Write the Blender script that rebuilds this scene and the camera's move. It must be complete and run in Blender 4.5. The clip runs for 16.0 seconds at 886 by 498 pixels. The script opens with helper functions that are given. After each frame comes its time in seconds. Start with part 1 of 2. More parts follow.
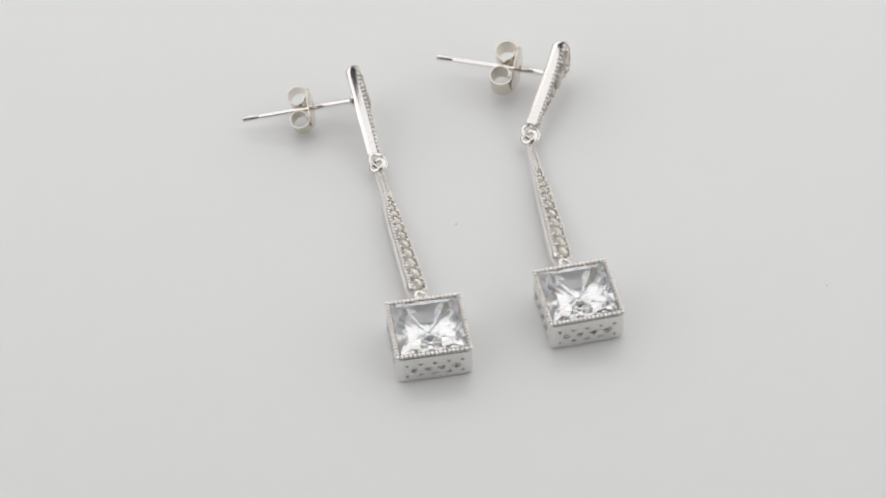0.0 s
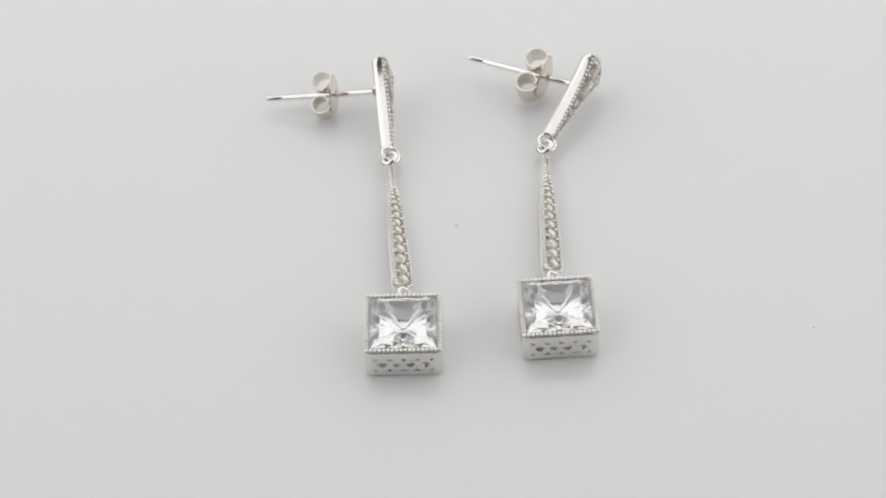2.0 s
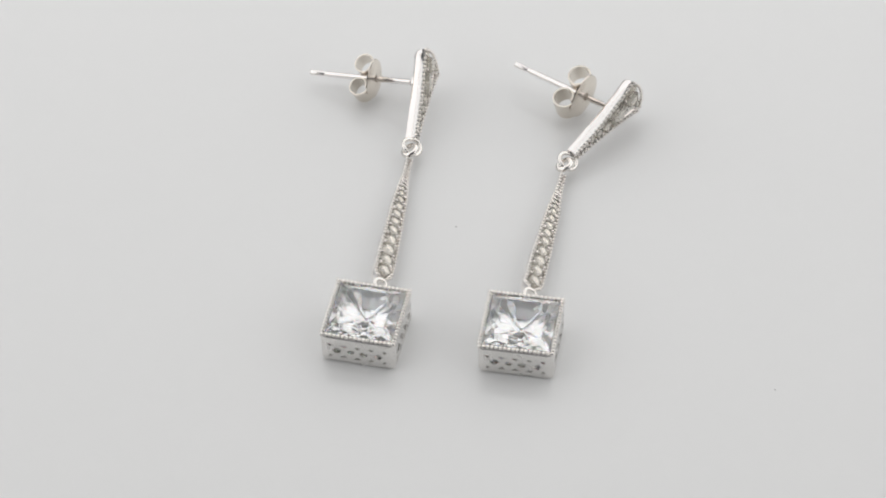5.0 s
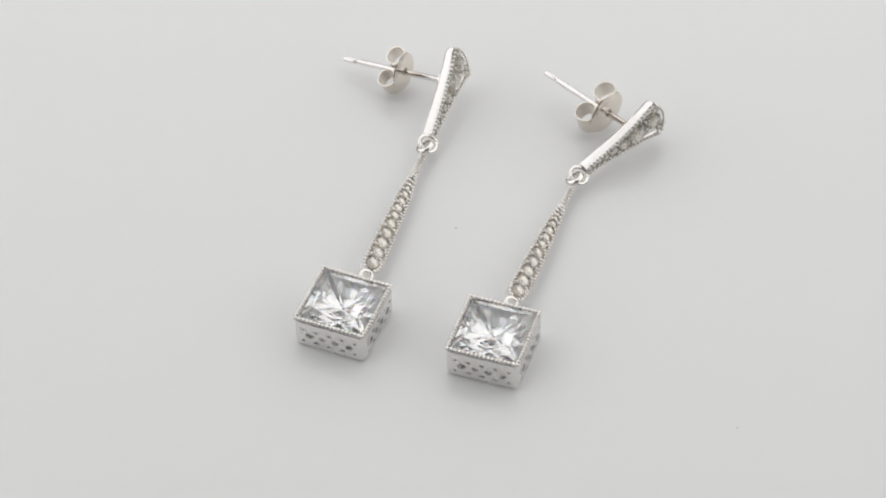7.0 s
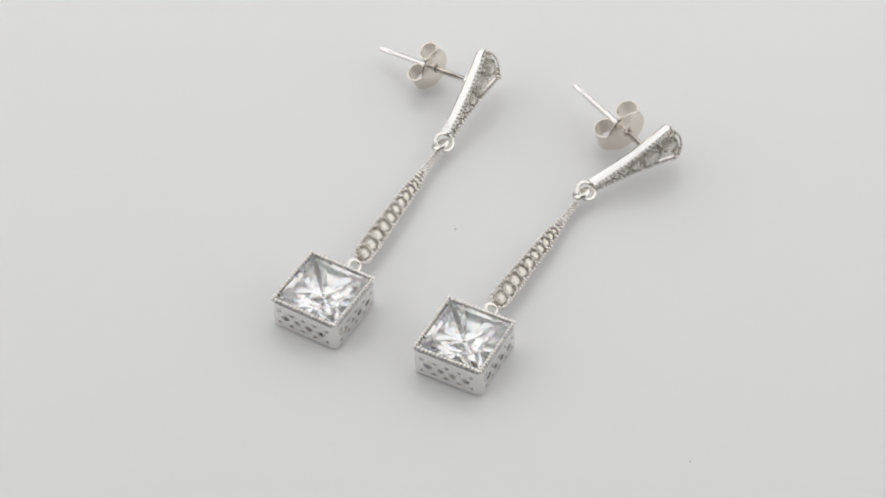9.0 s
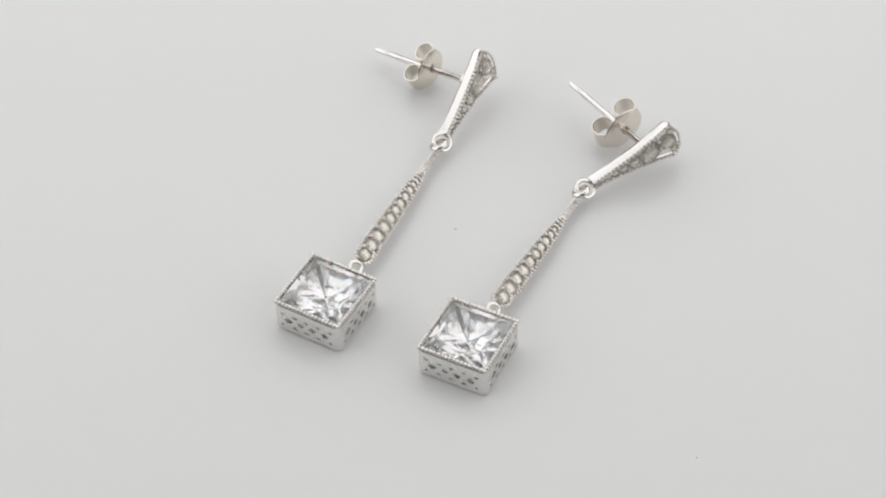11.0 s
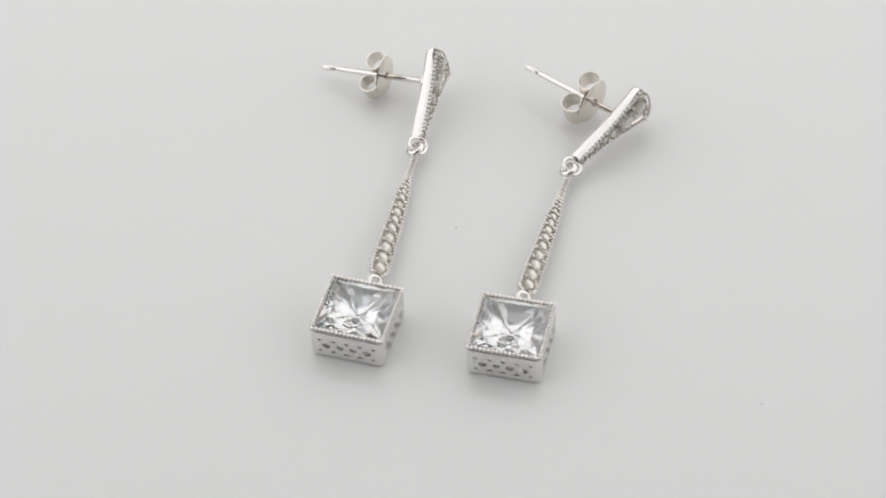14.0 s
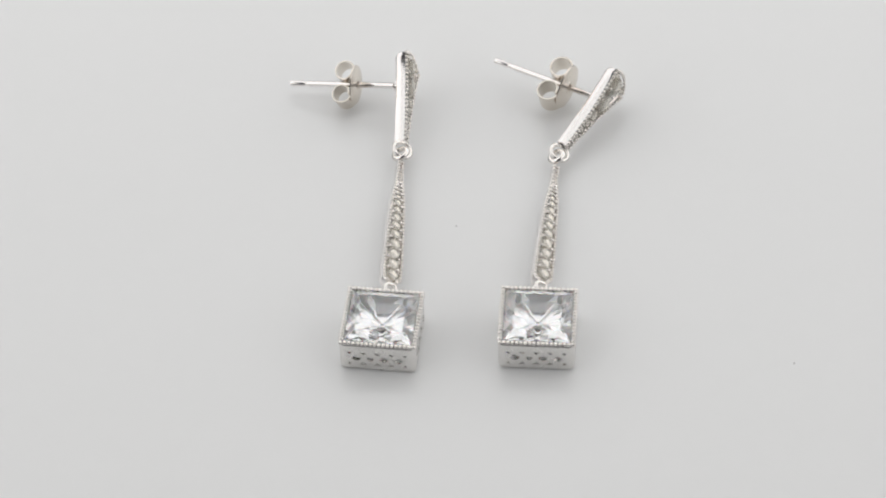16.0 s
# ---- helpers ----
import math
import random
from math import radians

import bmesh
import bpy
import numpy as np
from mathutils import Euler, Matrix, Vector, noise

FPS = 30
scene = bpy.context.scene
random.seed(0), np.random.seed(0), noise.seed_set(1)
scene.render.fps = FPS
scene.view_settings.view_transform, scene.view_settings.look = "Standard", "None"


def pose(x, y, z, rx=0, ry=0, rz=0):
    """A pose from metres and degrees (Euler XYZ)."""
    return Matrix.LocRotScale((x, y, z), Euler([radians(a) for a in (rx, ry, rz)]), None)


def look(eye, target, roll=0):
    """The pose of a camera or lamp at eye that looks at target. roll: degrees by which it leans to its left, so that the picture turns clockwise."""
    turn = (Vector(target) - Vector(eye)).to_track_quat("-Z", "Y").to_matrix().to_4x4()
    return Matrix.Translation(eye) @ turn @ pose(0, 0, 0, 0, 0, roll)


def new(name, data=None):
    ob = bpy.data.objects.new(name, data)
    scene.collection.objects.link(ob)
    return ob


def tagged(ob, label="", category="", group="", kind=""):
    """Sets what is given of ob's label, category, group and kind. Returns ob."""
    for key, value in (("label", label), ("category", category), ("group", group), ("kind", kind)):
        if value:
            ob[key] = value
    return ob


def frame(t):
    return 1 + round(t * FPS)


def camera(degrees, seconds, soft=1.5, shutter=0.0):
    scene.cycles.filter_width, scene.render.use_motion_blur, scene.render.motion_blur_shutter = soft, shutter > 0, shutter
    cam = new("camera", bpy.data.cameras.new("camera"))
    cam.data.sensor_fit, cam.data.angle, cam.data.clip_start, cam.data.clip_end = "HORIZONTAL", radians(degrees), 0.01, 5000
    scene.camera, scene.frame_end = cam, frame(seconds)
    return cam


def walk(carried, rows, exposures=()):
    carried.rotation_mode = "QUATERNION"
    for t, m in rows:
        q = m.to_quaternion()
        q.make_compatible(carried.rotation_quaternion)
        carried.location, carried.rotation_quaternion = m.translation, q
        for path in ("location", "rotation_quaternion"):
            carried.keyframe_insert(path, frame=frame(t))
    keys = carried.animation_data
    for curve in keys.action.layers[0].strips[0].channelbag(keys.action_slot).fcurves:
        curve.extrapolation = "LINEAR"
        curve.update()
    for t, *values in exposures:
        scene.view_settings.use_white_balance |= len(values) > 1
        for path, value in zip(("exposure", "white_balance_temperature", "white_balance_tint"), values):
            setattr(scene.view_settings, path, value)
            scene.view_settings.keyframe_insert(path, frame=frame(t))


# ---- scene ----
# One pair of drop earrings on a white turntable plate. The turntable's axis is the world's z axis,
# the plate's top is z = 0. Sizes in the code below are millimetres, turned into metres by MM.
MM = 0.001

cam = camera(15.1, 16.0, soft=2.0)
EYE = (0.0, -0.25527, 0.27064)
AIM = (-0.00054, -0.00323, -0.00023)
walk(cam, [(0.0, look(EYE, AIM, -1.87)), (16.0, look(EYE, AIM, -1.87))])

# ---- light: white diffusing panels at the sides, behind and above, and an added fill pair in front with a dark gap between, in an unseen closed grey studio ----
world = bpy.data.worlds.new("studio_air")
scene.world = world
world.use_nodes = True
world.node_tree.nodes["Background"].inputs[0].default_value = (1.0, 0.98, 0.96, 1)
world.node_tree.nodes["Background"].inputs[1].default_value = 0.05
scene.view_settings.exposure = 0.0
scene.cycles.max_bounces, scene.cycles.glossy_bounces, scene.cycles.transmission_bounces = 32, 24, 24


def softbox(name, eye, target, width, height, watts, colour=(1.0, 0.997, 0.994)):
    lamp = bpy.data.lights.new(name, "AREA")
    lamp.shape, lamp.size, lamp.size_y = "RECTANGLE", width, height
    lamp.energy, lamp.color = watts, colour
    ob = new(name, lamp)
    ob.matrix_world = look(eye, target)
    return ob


softbox("softbox_or_fill", (-0.60, 0.0, 0.47), (0, 0.0, 0.47), 1.24, 0.78, 3.05)
softbox("softbox_or_fill", (0.60, 0.0, 0.47), (0, 0.0, 0.47), 1.24, 0.78, 3.15)
softbox("softbox_or_fill", (0.0, 0.64, 0.485), (0, 0, 0.485), 1.19, 0.71, 2.6)
softbox("softbox_or_fill", (0.0, 0.25, 0.84), (0.0, 0.25, 0.0), 1.19, 0.78, 2.75)
# unseen front pair, added as weak fill to brighten the stones
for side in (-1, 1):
    softbox("softbox_or_fill", (side * 0.54, -0.60, 0.62), (side * 0.1, 0.0, 0.30), 0.34, 0.46, 0.27)


# ---- materials ----
def nodes_of(name):
    m = bpy.data.materials.new(name)
    m.use_nodes = True
    return m, m.node_tree.nodes, m.node_tree.links, m.node_tree.nodes["Principled BSDF"]


def surface(name, colour, rough, metal=0.0, vary=0.06, size=200.0, fine=2500.0, bump=0.02, depth=0.0001, coat=0.0, ior=1.5):
    """Colour and gloss that wander at two scales, and a fine relief."""
    m, n, l, b = nodes_of(name)
    tc = n.new("ShaderNodeTexCoord")
    big, small = n.new("ShaderNodeTexNoise"), n.new("ShaderNodeTexNoise")
    big.inputs["Scale"].default_value, small.inputs["Scale"].default_value = size, fine
    big.inputs["Detail"].default_value = 4
    for t in (big, small):
        l.new(tc.outputs["Object"], t.inputs["Vector"])
    both = n.new("ShaderNodeMix")
    both.data_type = "FLOAT"
    both.inputs["Factor"].default_value = 0.4
    l.new(big.outputs["Fac"], both.inputs["A"])
    l.new(small.outputs["Fac"], both.inputs["B"])
    ramp = n.new("ShaderNodeValToRGB")
    lo = [max(0, c * (1 - vary)) for c in colour]
    hi = [min(1, c * (1 + vary)) for c in colour]
    ramp.color_ramp.elements[0].color, ramp.color_ramp.elements[1].color = (*lo, 1), (*hi, 1)
    ramp.color_ramp.elements[0].position, ramp.color_ramp.elements[1].position = 0.3, 0.7
    l.new(both.outputs["Result"], ramp.inputs["Fac"])
    l.new(ramp.outputs["Color"], b.inputs["Base Color"])
    rr = n.new("ShaderNodeMapRange")
    rr.inputs["To Min"].default_value, rr.inputs["To Max"].default_value = rough * 0.75, rough * 1.25
    l.new(big.outputs["Fac"], rr.inputs["Value"])
    l.new(rr.outputs["Result"], b.inputs["Roughness"])
    bp = n.new("ShaderNodeBump")
    bp.inputs["Strength"].default_value, bp.inputs["Distance"].default_value = bump, depth
    l.new(both.outputs["Result"], bp.inputs["Height"])
    l.new(bp.outputs["Normal"], b.inputs["Normal"])
    b.inputs["Metallic"].default_value = metal
    b.inputs["Coat Weight"].default_value = coat
    b.inputs["IOR"].default_value = ior
    return m


def crystal(name, ior, colour=(1, 1, 1), rough=0.0, fire=0.0, spread=0.05):
    """Clear stone; fire is the share of the light that splits into red, green and blue on its way through."""
    m, n, l, b = nodes_of(name)
    n.remove(b)

    def glass(tint, bend):
        g = n.new("ShaderNodeBsdfGlass")
        g.inputs["Color"].default_value = (*tint, 1)
        g.inputs["Roughness"].default_value = rough
        g.inputs["IOR"].default_value = bend
        return g
    whole = glass([c * (1 - fire) for c in colour], ior)
    for k in range(3) if fire else ():
        both = n.new("ShaderNodeAddShader")
        l.new(whole.outputs[0], both.inputs[0])
        l.new(glass([c * fire if i == k else 0.0 for i, c in enumerate(colour)], ior + spread * (k - 1)).outputs[0], both.inputs[1])
        whole = both
    l.new(whole.outputs[0], n["Material Output"].inputs["Surface"])
    return m


SILVER = surface("polished_silver", (0.895, 0.866, 0.848), 0.15, 1.0, vary=0.02, size=400, fine=6000, bump=0.05, depth=0.00003)
SATIN = surface("satin_silver", (0.80, 0.785, 0.765), 0.26, 1.0, vary=0.03, size=500, fine=7000, bump=0.12, depth=0.00003)
WARM = surface("warm_silver", (0.765, 0.715, 0.645), 0.18, 1.0, vary=0.03, size=400, fine=6000, bump=0.08, depth=0.00003)
# silver darkened to stand in for the shade between beads
GAP_SHADE = surface("gap_shade_silver", (0.28, 0.276, 0.27), 0.30, 1.0, vary=0.12, size=900, fine=7000, bump=0.15, depth=0.00003)
RHODIUM = surface("rhodium_plate", (0.85, 0.82, 0.785), 0.06, 1.0, vary=0.08, size=1500, fine=8000, bump=0.05, depth=0.00003)
STONE = crystal("clear_crystal", 2.0, (0.995, 0.995, 0.995), 0.075, fire=0.08)
PAVE = crystal("small_crystal", 2.05, (0.985, 0.972, 0.945), 0.0)
PLATE = surface("white_acrylic", (0.80, 0.80, 0.797), 0.09, 0.0, vary=0.006, size=18, fine=400, bump=0.0, depth=0.00001)
TABLE = surface("white_laminate", (0.78, 0.78, 0.77), 0.4, 0.0, vary=0.02, size=8, fine=300)
WALL = surface("grey_studio_paint", (0.45, 0.45, 0.45), 0.8, 0.0, vary=0.03, size=3, fine=120)
DARK = surface("dark_surround", (0.16, 0.16, 0.165), 0.8, 0.0, vary=0.06, size=3, fine=120)
DUST = surface("grey_dust", (0.5, 0.49, 0.49), 0.9, 0.0, vary=0.2, size=2000, fine=9000)


# ---- mesh helpers ----
def part(name, bm, material, parent=None, label="", m=None, sharp=35, scale=MM):
    """Links a bmesh (or a finished mesh) as one mesh object under a thing or a part."""
    if isinstance(bm, bmesh.types.BMesh):
        me = bpy.data.meshes.new(name)
        bmesh.ops.recalc_face_normals(bm, faces=bm.faces)
        bm.transform(Matrix.Scale(scale, 4))
        bm.to_mesh(me)
        bm.free()
        if sharp:
            me.polygons.foreach_set("use_smooth", [True] * len(me.polygons))
            me.set_sharp_from_angle(angle=radians(sharp))
        me.materials.append(material)
    else:
        me = bm
    ob = new(name, me)
    if parent:
        ob.parent = parent
    if m is not None:
        ob.matrix_basis = m
    if label:
        ob["label"] = label
    return ob


def at_mm(p, rot=None):
    return Matrix.Translation(Vector(p) * MM) @ (rot.to_4x4() if rot else Matrix())


def axes(x, y, z):
    return Matrix((x, y, z)).transposed()


def frame_of(along, normal):
    """Rotation with y along the length and z nearest to the normal."""
    y = Vector(along).normalized()
    z = Vector(normal)
    z = (z - y * z.dot(y)).normalized()
    return axes(y.cross(z), y, z)


def torus(big, small, seg=40, ring=12, oval=1.0):
    bm = bmesh.new()
    rows = []
    for i in range(seg):
        a = 2 * math.pi * i / seg
        rows.append([bm.verts.new(((big + small * math.cos(b)) * math.cos(a) * oval, (big + small * math.cos(b)) * math.sin(a), small * math.sin(b)))
                     for b in (2 * math.pi * j / ring for j in range(ring))])
    for i in range(seg):
        for j in range(ring):
            p, q = rows[i], rows[(i + 1) % seg]
            bm.faces.new((p[j], q[j], q[(j + 1) % ring], p[(j + 1) % ring]))
    return bm


def tube(path, radii, ring=14):
    """A round bar along y: (y, radius) stations."""
    bm = bmesh.new()
    rows = [[bm.verts.new((r * math.cos(2 * math.pi * j / ring), y, r * math.sin(2 * math.pi * j / ring))) for j in range(ring)] for y, r in zip(path, radii)]
    for p, q in zip(rows, rows[1:]):
        for j in range(ring):
            bm.faces.new((p[j], q[j], q[(j + 1) % ring], p[(j + 1) % ring]))
    bm.faces.new(rows[0])
    bm.faces.new(rows[-1][::-1])
    return bm


def loft(sections):
    bm = bmesh.new()
    rows = [[bm.verts.new(p) for p in s] for s in sections]
    k = len(rows[0])
    for p, q in zip(rows, rows[1:]):
        for j in range(k):
            bm.faces.new((p[j], q[j], q[(j + 1) % k], p[(j + 1) % k]))
    bm.faces.new(rows[0])
    bm.faces.new(rows[-1][::-1])
    return bm


# ---- setting ----
def slab(name, lo, hi, material, label="", category=""):
    bm = bmesh.new()
    c = [(a + b) / 2 for a, b in zip(lo, hi)]
    bmesh.ops.create_cube(bm, size=1, matrix=Matrix.Translation(c) @ Matrix.Diagonal((*[b - a for a, b in zip(lo, hi)], 1)))
    ob = part(name, bm, material, sharp=0, scale=1.0)
    return tagged(ob, label, category, kind="structure")


slab("table", (-1.0, -1.0, -0.065), (1.0, 1.0, -0.025), TABLE, "white laminate tabletop under the turntable", "table")
# unseen added shell; south wall and ceiling are dark so the silver reflects darkness
slab("wall_north", (-1.1, 1.0, -0.8), (1.1, 1.1, 1.5), WALL, "plain grey painted studio wall", "wall")
slab("wall_south", (-1.1, -1.1, -0.8), (1.1, -1.0, 1.5), DARK, "unseen dark wall added for dark reflections in the silver", "wall")
slab("wall_east", (1.0, -1.0, -0.8), (1.1, 1.0, 1.5), WALL, "plain grey painted studio wall", "wall")
slab("wall_west", (-1.1, -1.0, -0.8), (-1.0, 1.0, 1.5), WALL, "plain grey painted studio wall", "wall")
slab("ceiling", (-1.1, -1.1, 1.5), (1.1, 1.1, 1.6), DARK, "unseen dark ceiling added for dark reflections in the silver", "ceiling")
slab("floor", (-1.1, -1.1, -0.9), (1.1, 1.1, -0.8), WALL, "plain pale studio floor", "floor")


def turntable():
    thing = new("turntable")
    thing.matrix_basis = pose(0, 0, -0.025)
    bm = bmesh.new()
    prof = [(0, 19), (148, 19), (149.4, 19.6), (150, 21), (150, 23), (149.4, 24.4), (148, 25), (0, 25)]
    seg = 128
    rows = []
    for r, z in prof[1:-1]:
        rows.append([bm.verts.new((r * math.cos(2 * math.pi * i / seg), r * math.sin(2 * math.pi * i / seg), z)) for i in range(seg)])
    for p, q in zip(rows, rows[1:]):
        for i in range(seg):
            bm.faces.new((p[i], p[(i + 1) % seg], q[(i + 1) % seg], q[i]))
    bm.faces.new(rows[0])
    bm.faces.new(rows[-1])
    part("plate", bm, PLATE, thing, "glossy white acrylic disc")
    bm = bmesh.new()
    bmesh.ops.create_cone(bm, cap_ends=True, segments=96, radius1=118, radius2=112, depth=19, matrix=Matrix.Translation((0, 0, 9.5)))
    part("base", bm, TABLE, thing, "white plastic base")
    return tagged(thing, "glossy white acrylic turntable turning slowly under the earrings", "turntable")


# ---- the earrings ----
def bead_row(points, radius, squash=0.9, across=1.0):
    """Small beads in a row; across stretches them over the edge that they sit on (along y)."""
    bm = bmesh.new()
    for p in points:
        r = radius * random.uniform(0.92, 1.06)
        bmesh.ops.create_uvsphere(bm, u_segments=10, v_segments=6, radius=r, matrix=Matrix.Translation(p) @ Matrix.Diagonal((1, across, squash, 1)))
    return bm


def spaced(points, step):
    """Points at even steps along a line through many points."""
    out, left = [Vector(points[0])], step
    for a, b in zip(points, points[1:]):
        a, b = Vector(a), Vector(b)
        d, went = (b - a).length, 0.0
        while d - went >= left:
            went += left
            out.append(a.lerp(b, went / d))
            left = step
        left -= d - went
    return out


def shade_strip(line):
    """An added dark strip that paints the shade between and under an edge's beads."""
    k = 1 if line[0][0] > 0 else -1
    return loft([[(x - k * 0.2, y, z - 0.12), (x + k * 0.02, y, z - 0.02), (x + k * 0.1, y, z - 0.14), (x - k * 0.1, y, z - 0.2)] for x, y, z in line])


def brilliant(n=8):
    """A small round brilliant of diameter 1, girdle at z = 0."""
    bm = bmesh.new()
    ring = lambda r, z, k, off: [bm.verts.new((r * math.cos(2 * math.pi * (i + off) / k), r * math.sin(2 * math.pi * (i + off) / k), z)) for i in range(k)]
    table, mid = ring(0.20, 0.165, n, 0), ring(0.37, 0.105, n, 0.5)
    gir, low, tip = ring(0.5, 0.015, 2 * n, 0), ring(0.5, -0.015, 2 * n, 0), bm.verts.new((0, 0, -0.43))
    pav = ring(0.21, -0.24, n, 0.5)
    bm.faces.new(table)
    for i in range(n):
        j = (i + 1) % n
        bm.faces.new((table[i], mid[i], table[j]))
        bm.faces.new((table[i], mid[i - 1], gir[2 * i], mid[i]))
        bm.faces.new((mid[i], gir[2 * i], gir[2 * i + 1]))
        bm.faces.new((mid[i], gir[2 * i + 1], gir[(2 * i + 2) % (2 * n)]))
        bm.faces.new((pav[i], low[2 * i], low[2 * i + 1]))
        bm.faces.new((pav[i], low[2 * i + 1], low[(2 * i + 2) % (2 * n)]))
        bm.faces.new((pav[i], pav[i - 1], low[2 * i]))
        bm.faces.new((pav[i], pav[j], tip))
    for i in range(2 * n):
        bm.faces.new((gir[i], low[i], low[(i + 1) % (2 * n)], gir[(i + 1) % (2 * n)]))
    return bm


def princess(side=7.18, depth=3.78, top=0.70, crown=0.74):
    """A square stone with a crown, a girdle a pavilion of long radiating facets and a small flat culet; the girdle at z = 0."""
    bm = bmesh.new()
    h = side / 2
    put = lambda p, k: bm.verts.new(Matrix.Rotation(math.pi / 2 * k, 3, "Z") @ Vector(p))
    level = lambda s, b: -0.06 - (depth - 0.06) * (1 - s) ** b
    table = [put((h * top, h * top, crown), k) for k in range(4)]
    star = [put((0, h * (top + 0.14), crown * 0.66), k) for k in range(4)]
    marks = (1, 0.62, 0.24, -0.24, -0.62)
    gir = [put((x * h, h, 0.06), k) for k in range(4) for x in marks]
    low = [put((x * h, h, -0.06), k) for k in range(4) for x in marks]
    between = (0.80, 0.42, 0.0, -0.42, -0.80)
    mid = [put((x * h * 0.64, h * 0.64, level(0.64, b)), k) for k in range(4) for x, b in zip(between, (0.93, 1.03, 0.97, 1.03, 0.93))]
    deep = [put((x * h * 0.30, h * 0.30, level(0.30, b)), k) for k in range(4) for x, b in zip(marks, (0.90, 1.02, 0.95, 0.95, 1.02))]
    culet = [put((x * h * 0.05, h * 0.05, -depth), k) for k in range(4) for x in marks]
    bm.faces.new(table)
    bm.faces.new(culet)
    for k in range(4):
        n, e = (k + 1) % 4, [gir[(5 * k + i) % 20] for i in range(6)]
        bm.faces.new((table[k], table[n], star[k]))
        bm.faces.new((table[k], star[k], e[2], e[1]))
        bm.faces.new((table[k], e[1], e[0]))
        bm.faces.new((table[n], e[4], e[3], star[k]))
        bm.faces.new((table[n], e[5], e[4]))
        bm.faces.new((star[k], e[3], e[2]))
    for i in range(20):
        j = (i + 1) % 20
        bm.faces.new((gir[i], gir[j], low[j], low[i]))
        bm.faces.new((low[i], low[j], mid[i]))
        bm.faces.new((low[j], mid[j], mid[i]))
        bm.faces.new((mid[i], mid[j], deep[j]))
        bm.faces.new((mid[i], deep[j], deep[i]))
        bm.faces.new((deep[i], deep[j], culet[j]))
        bm.faces.new((deep[i], culet[j], culet[i]))
    bmesh.ops.triangulate(bm, faces=[f for f in bm.faces if len(f.verts) == 4 and f.verts[0] not in table])
    return bm


SHARED = {}


def shared(key, make, material, sharp=35):
    if key not in SHARED:
        ob = part(key, make(), material, sharp=sharp)
        SHARED[key] = ob.data
        bpy.data.objects.remove(ob)
    return SHARED[key]


def channel_section(y, w, thick, lip=0.16, deep=0.22):
    """Cross-section of a bar at y: half width w, the set face at z = 0, the rounded back at -thick."""
    lip = min(lip, w * 0.4)
    b = w * 0.86
    bow = min(0.05, 0.06 * w)
    side = [(w + bow * 0.6, y, -thick * 0.2), (w + bow, y, -thick * 0.4), (w + bow * 0.75, y, -thick * 0.6), (w * 0.98, y, -thick * 0.8), (b, y, -thick * 0.95)]
    return [(-w, y, -0.05), (-w + 0.05, y, 0), (-w + lip, y, 0), (-w + lip, y, -deep), (w - lip, y, -deep), (w - lip, y, 0), (w - 0.05, y, 0), (w, y, -0.05),
            *side, (b * 0.7, y, -thick), (-b * 0.7, y, -thick), *[(-x, y, z) for x, y, z in side[::-1]]]


def drop_bar(parent, narrow, wide, normal):
    """The long tapered bar: narrow at the link, wide and rounded at the square setting."""
    n, w = Vector(narrow), Vector(wide)
    length = (w - n).length + 0.7

    def half(y):
        if y >= length - 0.95:
            return 1.06 * max(0.05, 1 - ((y - length + 0.95) / 0.97) ** 2) ** 0.5
        u = y / length
        a = min(1, max(0, (u - 0.10) / 0.28))
        return 0.28 + 0.46 * a * a * (3 - 2 * a) + 0.32 * min(1, max(0, (u - 0.3) / 0.5))
    thick = lambda y: 0.85 + 0.5 * y / length
    ys = [length * i / 40 for i in range(38)] + [length - 0.95 + 0.95 * math.sin(math.pi / 2 * i / 7) for i in range(8)]
    ys = sorted(set(round(y, 4) for y in ys))
    body = part("drop_bar", loft([channel_section(y, half(y), thick(y)) for y in ys]), SILVER, parent, "tapered polished silver bar with a beaded edge",
                at_mm(narrow, frame_of(w - n, normal)), sharp=40)
    for s in (-1, 1):
        line = [(s * (half(y) - 0.02), y, 0.07) for y in ys if y > 0.05]
        part("beaded_edge", bead_row(spaced(line, 0.50), 0.205), RHODIUM, body)
    y, d = length - 1.2, 1.66
    gem = shared("pave_stone", brilliant, PAVE, 0)
    prongs = []
    for i in range(16):
        if y < length * 0.2:
            break
        part("pave_stone", gem, PAVE, body, m=Matrix.LocRotScale(Vector((0, y, 0.0)) * MM, Euler((0.05 * math.sin(7 * i), 0.06 * math.cos(5 * i), 0.39 * i)), (d, d, d)))
        prongs += [(s * d * 0.38, y - d * 0.52, 0.08) for s in (-1, 1)]
        nd = max(0.45, 2 * half(y - d) - 0.36)
        y -= (d + nd) / 2 * 0.93
        d = nd
    part("bead_setting", bead_row(prongs, 0.20), SILVER, body)
    part("channel_floor", loft([[(-half(y) * 0.72, y, -0.23), (half(y) * 0.72, y, -0.23), (half(y) * 0.72, y, -0.18), (-half(y) * 0.72, y, -0.18)] for y in ys if 0.3 < y < length - 0.4]), SATIN, body)
    yy = [0.6 + (y + 0.1 - 0.6) * i / 8 for i in range(9)]
    part("centre_ridge", loft([[(-0.05, p, -0.22), (0, p, -0.12), (0.05, p, -0.22)] for p in yy]), SILVER, body)
    return body


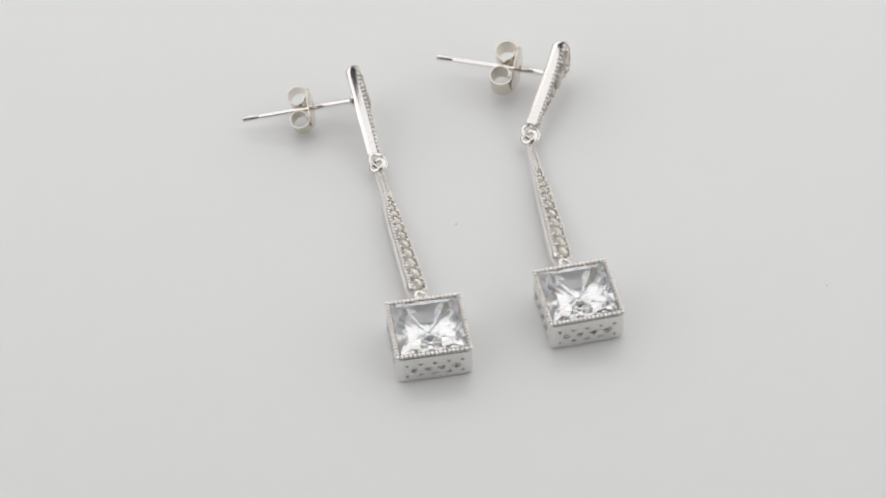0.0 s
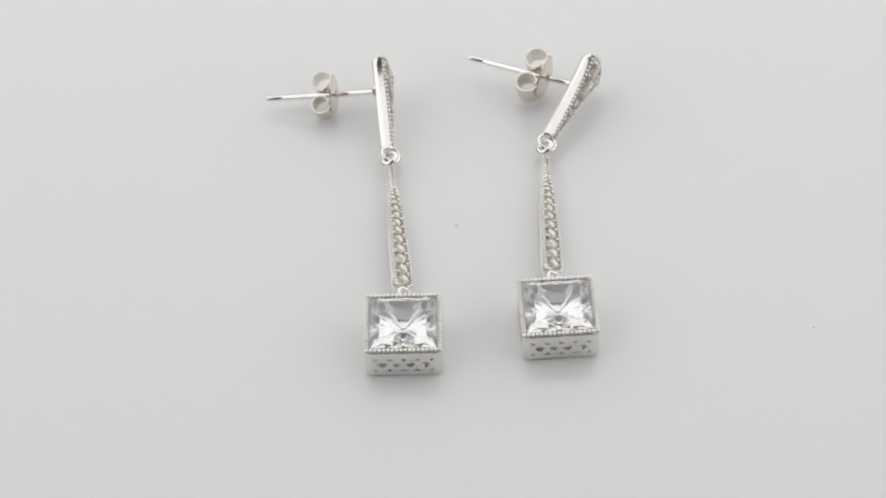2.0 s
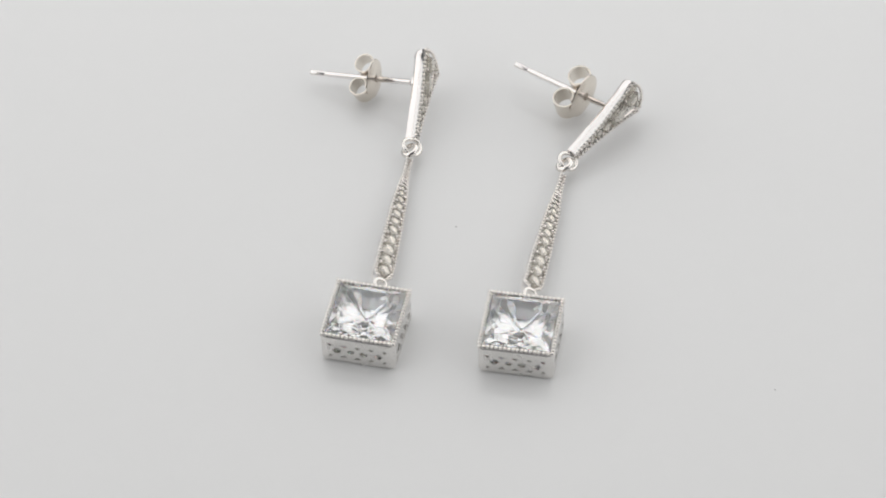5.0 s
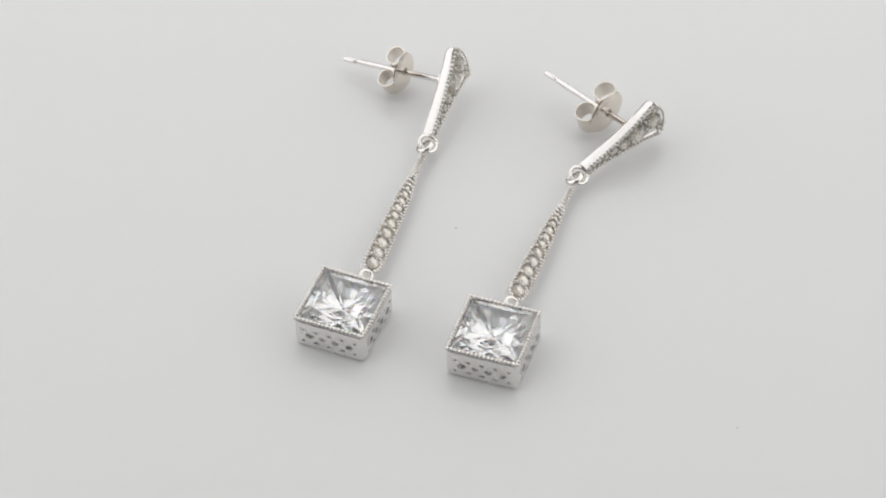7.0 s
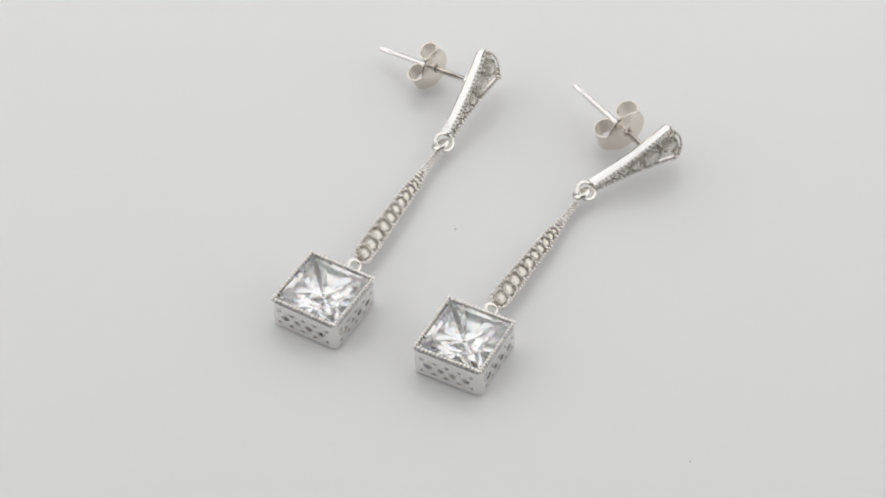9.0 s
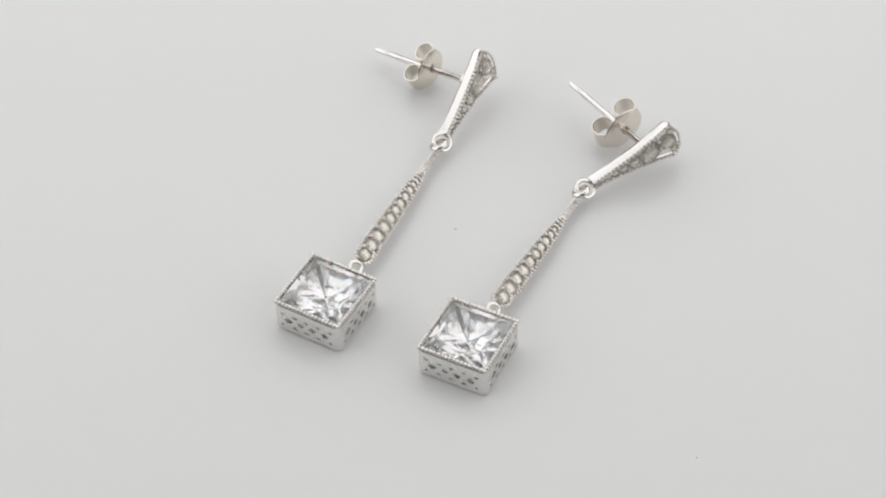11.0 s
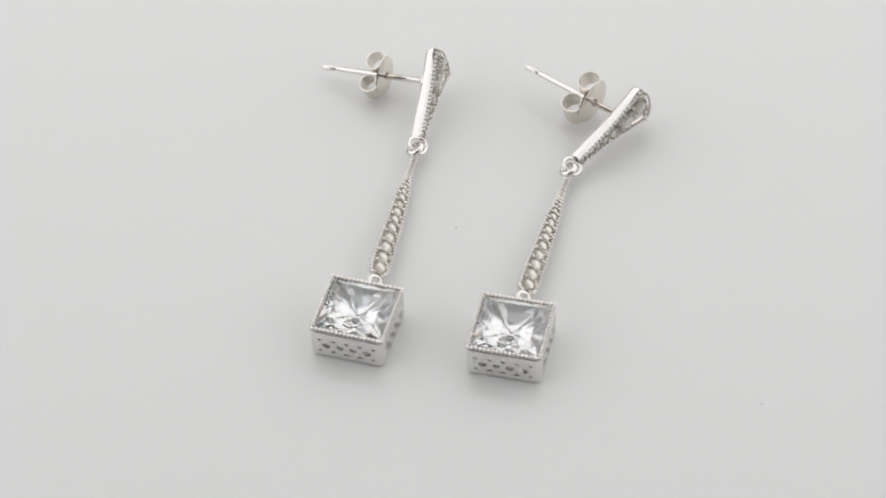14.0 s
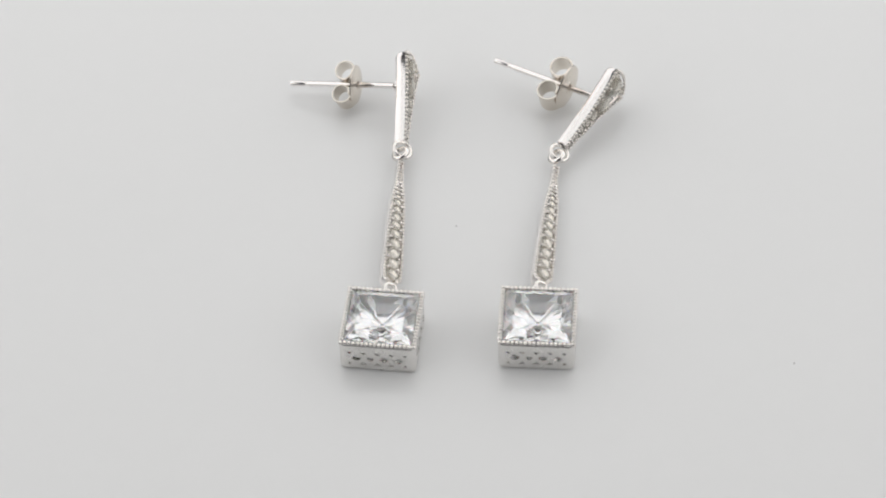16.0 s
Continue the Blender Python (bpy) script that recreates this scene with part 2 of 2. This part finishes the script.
def stud_panel(parent, foot, head, normal, deep):
    """The flaring upper panel: narrow at the link, wide at the arched top, set with stones."""
    f, h = Vector(foot), Vector(head)
    length = (h - f).length
    half = lambda y: 0.46 + 2.12 * max(0.0, (y / length)) ** 1.55
    arch = lambda x, y: y - 0.85 * (y / length) ** 6 * (abs(x) / 2.4) ** 2
    ys = [length * i / 36 for i in range(37)]
    thick = lambda y: (deep + 0.2 * y / length) * (1 - 0.5 * max(0, (y - length + 1.1) / 1.1) ** 2)
    secs = [[(x, arch(x, yy), z) for x, yy, z in channel_section(y, half(y), thick(y), 0.18, 0.25)] for y in ys]
    body = part("stud_panel", loft(secs), SILVER, parent, "flared polished silver panel with a beaded edge", at_mm(foot, frame_of(h - f, normal)), sharp=40)
    for s in (-1, 1):
        line = [(s * (half(y) - 0.03), arch(half(y), y), 0.08) for y in ys if y > 0.2]
        part("beaded_edge", bead_row(spaced(line, 0.50), 0.215), RHODIUM, body)
        # added strip, its dark colour stands for the shade between these beads
        part("shade_strip", shade_strip(line), GAP_SHADE, body)
    top = [(x / 10 * half(length), arch(x / 10 * half(length), length) - 0.08, 0.02) for x in range(-10, 11)]
    part("beaded_edge", bead_row(spaced(top, 0.46)[1:-1], 0.22), RHODIUM, body)
    gem = shared("pave_stone", brilliant, PAVE, 0)
    y = length - 1.55
    d = 2.1
    spots = []
    for i in range(7):
        spots.append((0, y, d))
        nd = max(0.62, 2 * half(y - d) - 0.40)
        y -= (d + nd) / 2 * 0.97
        d = nd
    spots += [(-1.42, length - 0.98, 0.9), (1.42, length - 0.98, 0.9)]
    for i, (x, y, d) in enumerate(spots):
        part("pave_stone", gem, PAVE, body, m=Matrix.LocRotScale(Vector((x, y, -0.02)) * MM, Euler((0.05 * math.sin(5 * i), 0.05 * math.cos(7 * i), 0.5 * i)), (d, d, d)))
    part("channel_floor", loft([[(-half(y) * 0.8, y - 0.1, -0.26), (half(y) * 0.8, y - 0.1, -0.26), (half(y) * 0.8, y - 0.1, -0.21), (-half(y) * 0.8, y - 0.1, -0.21)] for y in ys if 0.3 < y < length - 0.3]), SATIN, body)
    part("bead_setting", bead_row([(s * d * 0.38, y - d * 0.50, 0.05) for x, y, d in spots[:7] for s in (-1, 1)], 0.17), SILVER, body)
    return body


def square_setting(parent, turn):
    """Square pierced box with rounded corners, a beaded rim and one large square stone."""
    W, H, T, R = 8.24, 3.84, 0.42, 0.72
    box = new("square_setting")
    box.parent = parent
    box.matrix_basis = pose(0, 0, 0, 0, 0, turn)

    def wall():
        bm = bmesh.new()
        a = W / 2 - R

        def loop(pts):
            vs = [bm.verts.new((x, -W / 2, z)) for x, z in pts]
            return [bm.edges.new((vs[i], vs[(i + 1) % len(vs)])) for i in range(len(vs))]
        edges = loop([(-a, 0.35), (a, 0.35), (a, H - 0.1), (-a, H - 0.1)])
        mid = 1.85
        for i, x in enumerate((-2.25, -0.76, 0.76, 2.25)):
            g = 1.08 + 0.12 * math.sin(4.1 * i + 1)
            x, up = x + 0.05 * math.sin(9 * i), mid + 0.05 * math.cos(7 * i)
            edges += loop([(x + g * a, up + g * b) for a, b in ((-0.46, 0), (-0.3, 0.22), (0.02, 0.37), (0.28, 0.24), (0.44, 0.03), (0.2, -0.28), (-0.06, -0.37), (-0.32, -0.2))][::-1])
        for i, x in enumerate((-3.0, -1.5, 0.0, 1.5, 3.0)):
            for s in (-1, 1):
                k = (0.40 if abs(x) < 2.9 else 0.28) * (1 + 0.22 * math.sin(5 * i + 2 * s))
                edges += loop([(x - k, mid + s * 0.92), (x - 0.1 * k, mid + s * 0.97), (x + k * 0.95, mid + s * 0.86), (x + 0.06 * math.sin(3 * i), mid + s * (0.6 + 0.05 * math.cos(4 * i + s)))])
        bmesh.ops.triangle_fill(bm, use_beauty=True, use_dissolve=False, edges=edges)
        out = bmesh.ops.extrude_face_region(bm, geom=bm.faces[:])
        bmesh.ops.translate(bm, verts=[g for g in out["geom"] if isinstance(g, bmesh.types.BMVert)], vec=(0, T, 0))
        return bm

    def corner():
        bm = bmesh.new()
        a = W / 2 - R
        arc = [(a + R * math.cos(t), -a - R * math.sin(t)) for t in (math.pi / 2 * i / 6 for i in range(7))]
        pts = arc + [(a, -W / 2 + T), (W / 2 - T, -W / 2 + T), (W / 2 - T, -a)]
        rows = [[bm.verts.new((x, y, z)) for x, y in pts] for z in (0.35, H - 0.1)]
        k = len(pts)
        for j in range(k):
            bm.faces.new((rows[0][j], rows[0][(j + 1) % k], rows[1][(j + 1) % k], rows[1][j]))
        return bm

    def rounded(r, w):
        a = w - r
        out = []
        for k in range(4):
            for i in range(7):
                t = math.pi / 2 * (k + i / 6)
                cx, cy = [(a, a), (-a, a), (-a, -a), (a, -a)][k]
                out.append((cx + r * math.cos(t), cy + r * math.sin(t)))
        return out

    def rim(z0, z1, outer, inner, round_low):
        bm = bmesh.new()
        prof = [(inner, z0 + 0.05), (inner, z1), (outer, z1)]
        prof += [(outer, z0 + 0.36), (outer - 0.06, z0 + 0.2), (outer - 0.18, z0 + 0.07), (outer - 0.36, z0)] if round_low else [(outer, z0)]
        rows = [[bm.verts.new((x, y, z)) for x, y in rounded(max(0.08, R - (W / 2 - o)), o)] for o, z in prof]
        k = len(rows[0])
        for p, q in zip(rows, rows[1:] + rows[:1]):
            for j in range(k):
                bm.faces.new((p[j], p[(j + 1) % k], q[(j + 1) % k], q[j]))
        return bm

    for k in range(4):
        spin = pose(0, 0, 0, 0, 0, 90 * k)
        part("pierced_wall", shared("pierced_wall", wall, SATIN, 30), SATIN, box, "satin silver wall pierced with small holes" if k == 0 else "", spin)
        part("corner", shared("corner", corner, SATIN), SATIN, box, m=spin)
    part("base_rim", shared("base_rim", lambda: rim(0.0, 0.36, W / 2 + 0.0, W / 2 - 0.7, True), SATIN), SATIN, box)
    # the bezel's colour is darkened to paint shade between the rim beads
    part("bezel", shared("bezel", lambda: rim(H - 0.14, H + 0.04, W / 2, W / 2 - 0.52, False), GAP_SHADE), GAP_SHADE, box)

    def beads():
        n = 17
        s = W - 0.40
        return bead_row([(-s / 2 + s * i / n, -s / 2, H + 0.20) for i in range(n)], 0.228, 1.0, 1.34)
    for k in range(4):
        part("beaded_edge", shared("rim_beads", beads, RHODIUM, 60), RHODIUM, box, m=pose(0, 0, 0, 0, 0, 90 * k))
    part("square_stone", shared("square_stone", princess, STONE, 0), STONE, box, "clear square-cut faceted stone", pose(0, 0, (H + 0.13) * MM))
    return box


def butterfly_back(parent, centre, along, up, size):
    """Curled sheet clutch: a domed plate across the post and two scrolls behind it."""
    y = Vector(along).normalized()          # towards the free end of the post
    z = Vector(up)
    z = (z - y * z.dot(y)).normalized()
    m = at_mm(centre, axes(y.cross(z), y, z))
    clutch = new("earring_back")
    clutch.parent = parent
    clutch.matrix_basis = m @ Matrix.Scale(size, 4)
    th = 0.16
    for s in (-1, 1):
        line = []
        R = 1.27
        for i in range(6):
            line.append((0.35 + (R + 0.15 - 0.35) * i / 6, -1.35 + 0.1 * (i / 6) ** 2))
        for i in range(29):
            t = -math.pi / 2 + 2 * math.pi * 1.02 * i / 28
            r = R * (1 - 0.34 * (i / 28) ** 2)
            line.append((R + 0.18 + r * math.cos(t), r * math.sin(t)))
        secs = []
        for i, (x, yy) in enumerate(line):
            a, b = line[max(0, i - 1)], line[min(len(line) - 1, i + 1)]
            tx, ty = b[0] - a[0], b[1] - a[1]
            d = math.hypot(tx, ty)
            nx, ny = -ty / d * th / 2, tx / d * th / 2
            hh = 1.18 - 0.12 * max(0, (i - 12) / 22)
            lo, hi = -hh - 0.15, hh - 0.15
            secs.append([(s * (x + nx), yy + ny, lo), (s * (x + nx), yy + ny, hi), (s * (x - nx), yy - ny, hi), (s * (x - nx), yy - ny, lo)])
        part("scroll", loft(secs), WARM, clutch, sharp=40)
    bm = bmesh.new()
    rows = []
    for r, d in ((0.5, -1.62), (1.1, -1.66), (1.8, -1.58), (2.25, -1.42), (2.3, -1.32), (2.2, -1.3), (1.7, -1.42), (0.5, -1.46)):
        rows.append([bm.verts.new((r * math.cos(2 * math.pi * i / 32) * 1.08, d, r * math.sin(2 * math.pi * i / 32))) for i in range(32)])
    for p, q in zip(rows, rows[1:] + rows[:1]):
        for i in range(32):
            bm.faces.new((p[i], p[(i + 1) % 32], q[(i + 1) % 32], q[i]))
    part("clutch_plate", bm, WARM, clutch)
    part("collar", torus(0.55, 0.16, 24, 8), WARM, clutch, m=at_mm((0, -1.55, 0), Euler((radians(90), 0, 0)).to_matrix()))
    return clutch


def earring(spec):
    thing = new("earring")
    o = Vector((*spec["box"], 0))
    loc = lambda p: Vector(p) - o
    square_setting(thing, spec["box_turn"])
    drop_bar(thing, loc(spec["narrow"]), loc(spec["wide"]), spec["drop_normal"])
    stud_panel(thing, loc(spec["foot"]), loc(spec["head"]), spec["panel_normal"], spec["panel_depth"])
    root, tip = Vector(spec["post_root"]), Vector(spec["post_tip"])
    d = tip - root
    n = d.length
    rot = frame_of(d, (0, 0, 1))
    r = 0.34
    post = part("post", tube([0, 0.3, n - 2.2, n - 2.0, n - 1.85, n - 1.65, n - 1.5, n - 0.25, n - 0.05, n], [0.55, r, r, r * 0.8, r * 0.68, r * 0.8, r, r, r * 0.95, r * 0.8]),
                SILVER, thing, "straight silver ear post with a notch", at_mm(loc(root), rot))
    part("post_foot", tube([-0.25, 0, 0.18, 0.3], [0.8, 0.8, 0.62, 0.4]), SILVER, post)
    butterfly_back(thing, loc(root.lerp(tip, spec["back_at"])), d, spec["back_up"], spec["back_size"])
    for p, nrm, big, wire in spec["rings"]:
        part("link_ring", torus(big, wire), RHODIUM, thing, m=at_mm(loc(p), frame_of((0.3, 1, 0), nrm)))
    tagged(thing, spec["label"], "earring", "pair of drop earrings")
    return thing, o


FIRST = dict(
    label="silver drop earring with square clear stone, nearly straight",
    box=(-7.04, -17.05), box_turn=-7.3,
    narrow=(-5.1, 9.3, 1.2), wide=(-6.05, -9.4, 1.95), drop_normal=(0.53, 0, 0.85),
    foot=(-4.6, 11.53, 1.78), head=(-3.72, 22.76, 4.43), panel_normal=(0.935, -0.27, 0.21), panel_depth=1.24,
    post_root=(-5.6, 18.75, 3.7), post_tip=(-17.88, 21.71, 1.56), back_at=0.48, back_size=0.93, back_up=(-0.235, -0.38, 0.88),
    rings=[((-4.95, 10.5, 1.6), (0.3, -0.5, 0.8), 1.06, 0.25), ((-5.15, 10.0, 1.5), (-0.5, -0.35, 0.75), 0.80, 0.33), ((-6.2, -11.1, 2.0), (0.45, -0.35, 0.8), 0.66, 0.26)])
SECOND = dict(
    label="silver drop earring with square clear stone, panel bent aside",
    box=(9.68, -17.25), box_turn=-4.3,
    narrow=(12.4, 8.15, 1.1), wide=(10.4, -9.8, 2.05), drop_normal=(0.53, 0, 0.85),
    foot=(13.65, 10.1, 1.85), head=(20.45, 19.05, 3.95), panel_normal=(0.78, -0.61, 0.06), panel_depth=1.28,
    post_root=(16.95, 16.85, 3.15), post_tip=(5.75, 23.24, 3.07), back_at=0.382, back_size=1.07, back_up=(-0.05, -0.30, 0.95),
    rings=[((12.78, 9.55, 1.6), (0.3, -0.5, 0.8), 1.06, 0.25), ((12.45, 9.05, 1.5), (-0.5, -0.35, 0.75), 0.80, 0.33), ((10.15, -11.35, 2.05), (0.45, -0.35, 0.8), 0.66, 0.26)])


def dust_speck(x, y, r):
    bm = bmesh.new()
    bmesh.ops.create_icosphere(bm, subdivisions=2, radius=r)
    for v in bm.verts:
        v.co *= 1 + 0.35 * noise.noise(v.co * 9 / r * 0.3 + Vector((x, y, 0)))
        v.co.z = max(-0.3 * r, v.co.z * 0.5) + 0.3 * r
    ob = part("dust_speck", bm, DUST)
    return tagged(ob, "tiny grey speck of dust on the white plate", "dust", "dust on the plate"), Vector((x, y, 0))


TURNTABLE = turntable()
TURNING = [earring(FIRST), earring(SECOND), dust_speck(1.03, -0.04, 0.115), dust_speck(36.97, -21.14, 0.105)]

# the plate's turn, in degrees: one way at an even pace, then back
TURN = [(0, 15.24), (0.5, 12.95), (1, 10.78), (1.5, 8.72), (2, 6.62), (2.5, 4.47), (3, 2.27), (3.5, 0.0), (4, -2.24), (4.5, -4.5), (5, -6.78), (5.5, -9.05), (6, -11.32), (6.5, -13.59),
        (7, -15.84), (7.5, -18.1), (8, -20.42), (8.5, -22.75), (9, -25.03), (9.4, -26.85), (9.7, -28.1), (9.87, -28.4), (10.04, -28.1), (10.35, -26.8), (10.7, -25.2), (11.1, -23.37), (11.5, -21.5),
        (12, -19.2), (12.5, -16.96), (13, -14.65), (13.5, -12.35), (14, -10.1), (14.5, -7.85), (15, -5.5), (15.5, -3.18), (16, -0.89)]


def motions():
    walk(TURNTABLE, [(t, pose(0, 0, -0.025, 0, 0, a)) for t, a in TURN])
    for thing, o in TURNING:
        rows = []
        for t, a in TURN:
            p = Matrix.Rotation(radians(a), 3, "Z") @ (o * MM)
            rows.append((t, pose(p.x, p.y, p.z, 0, 0, a)))
        walk(thing, rows)


motions()
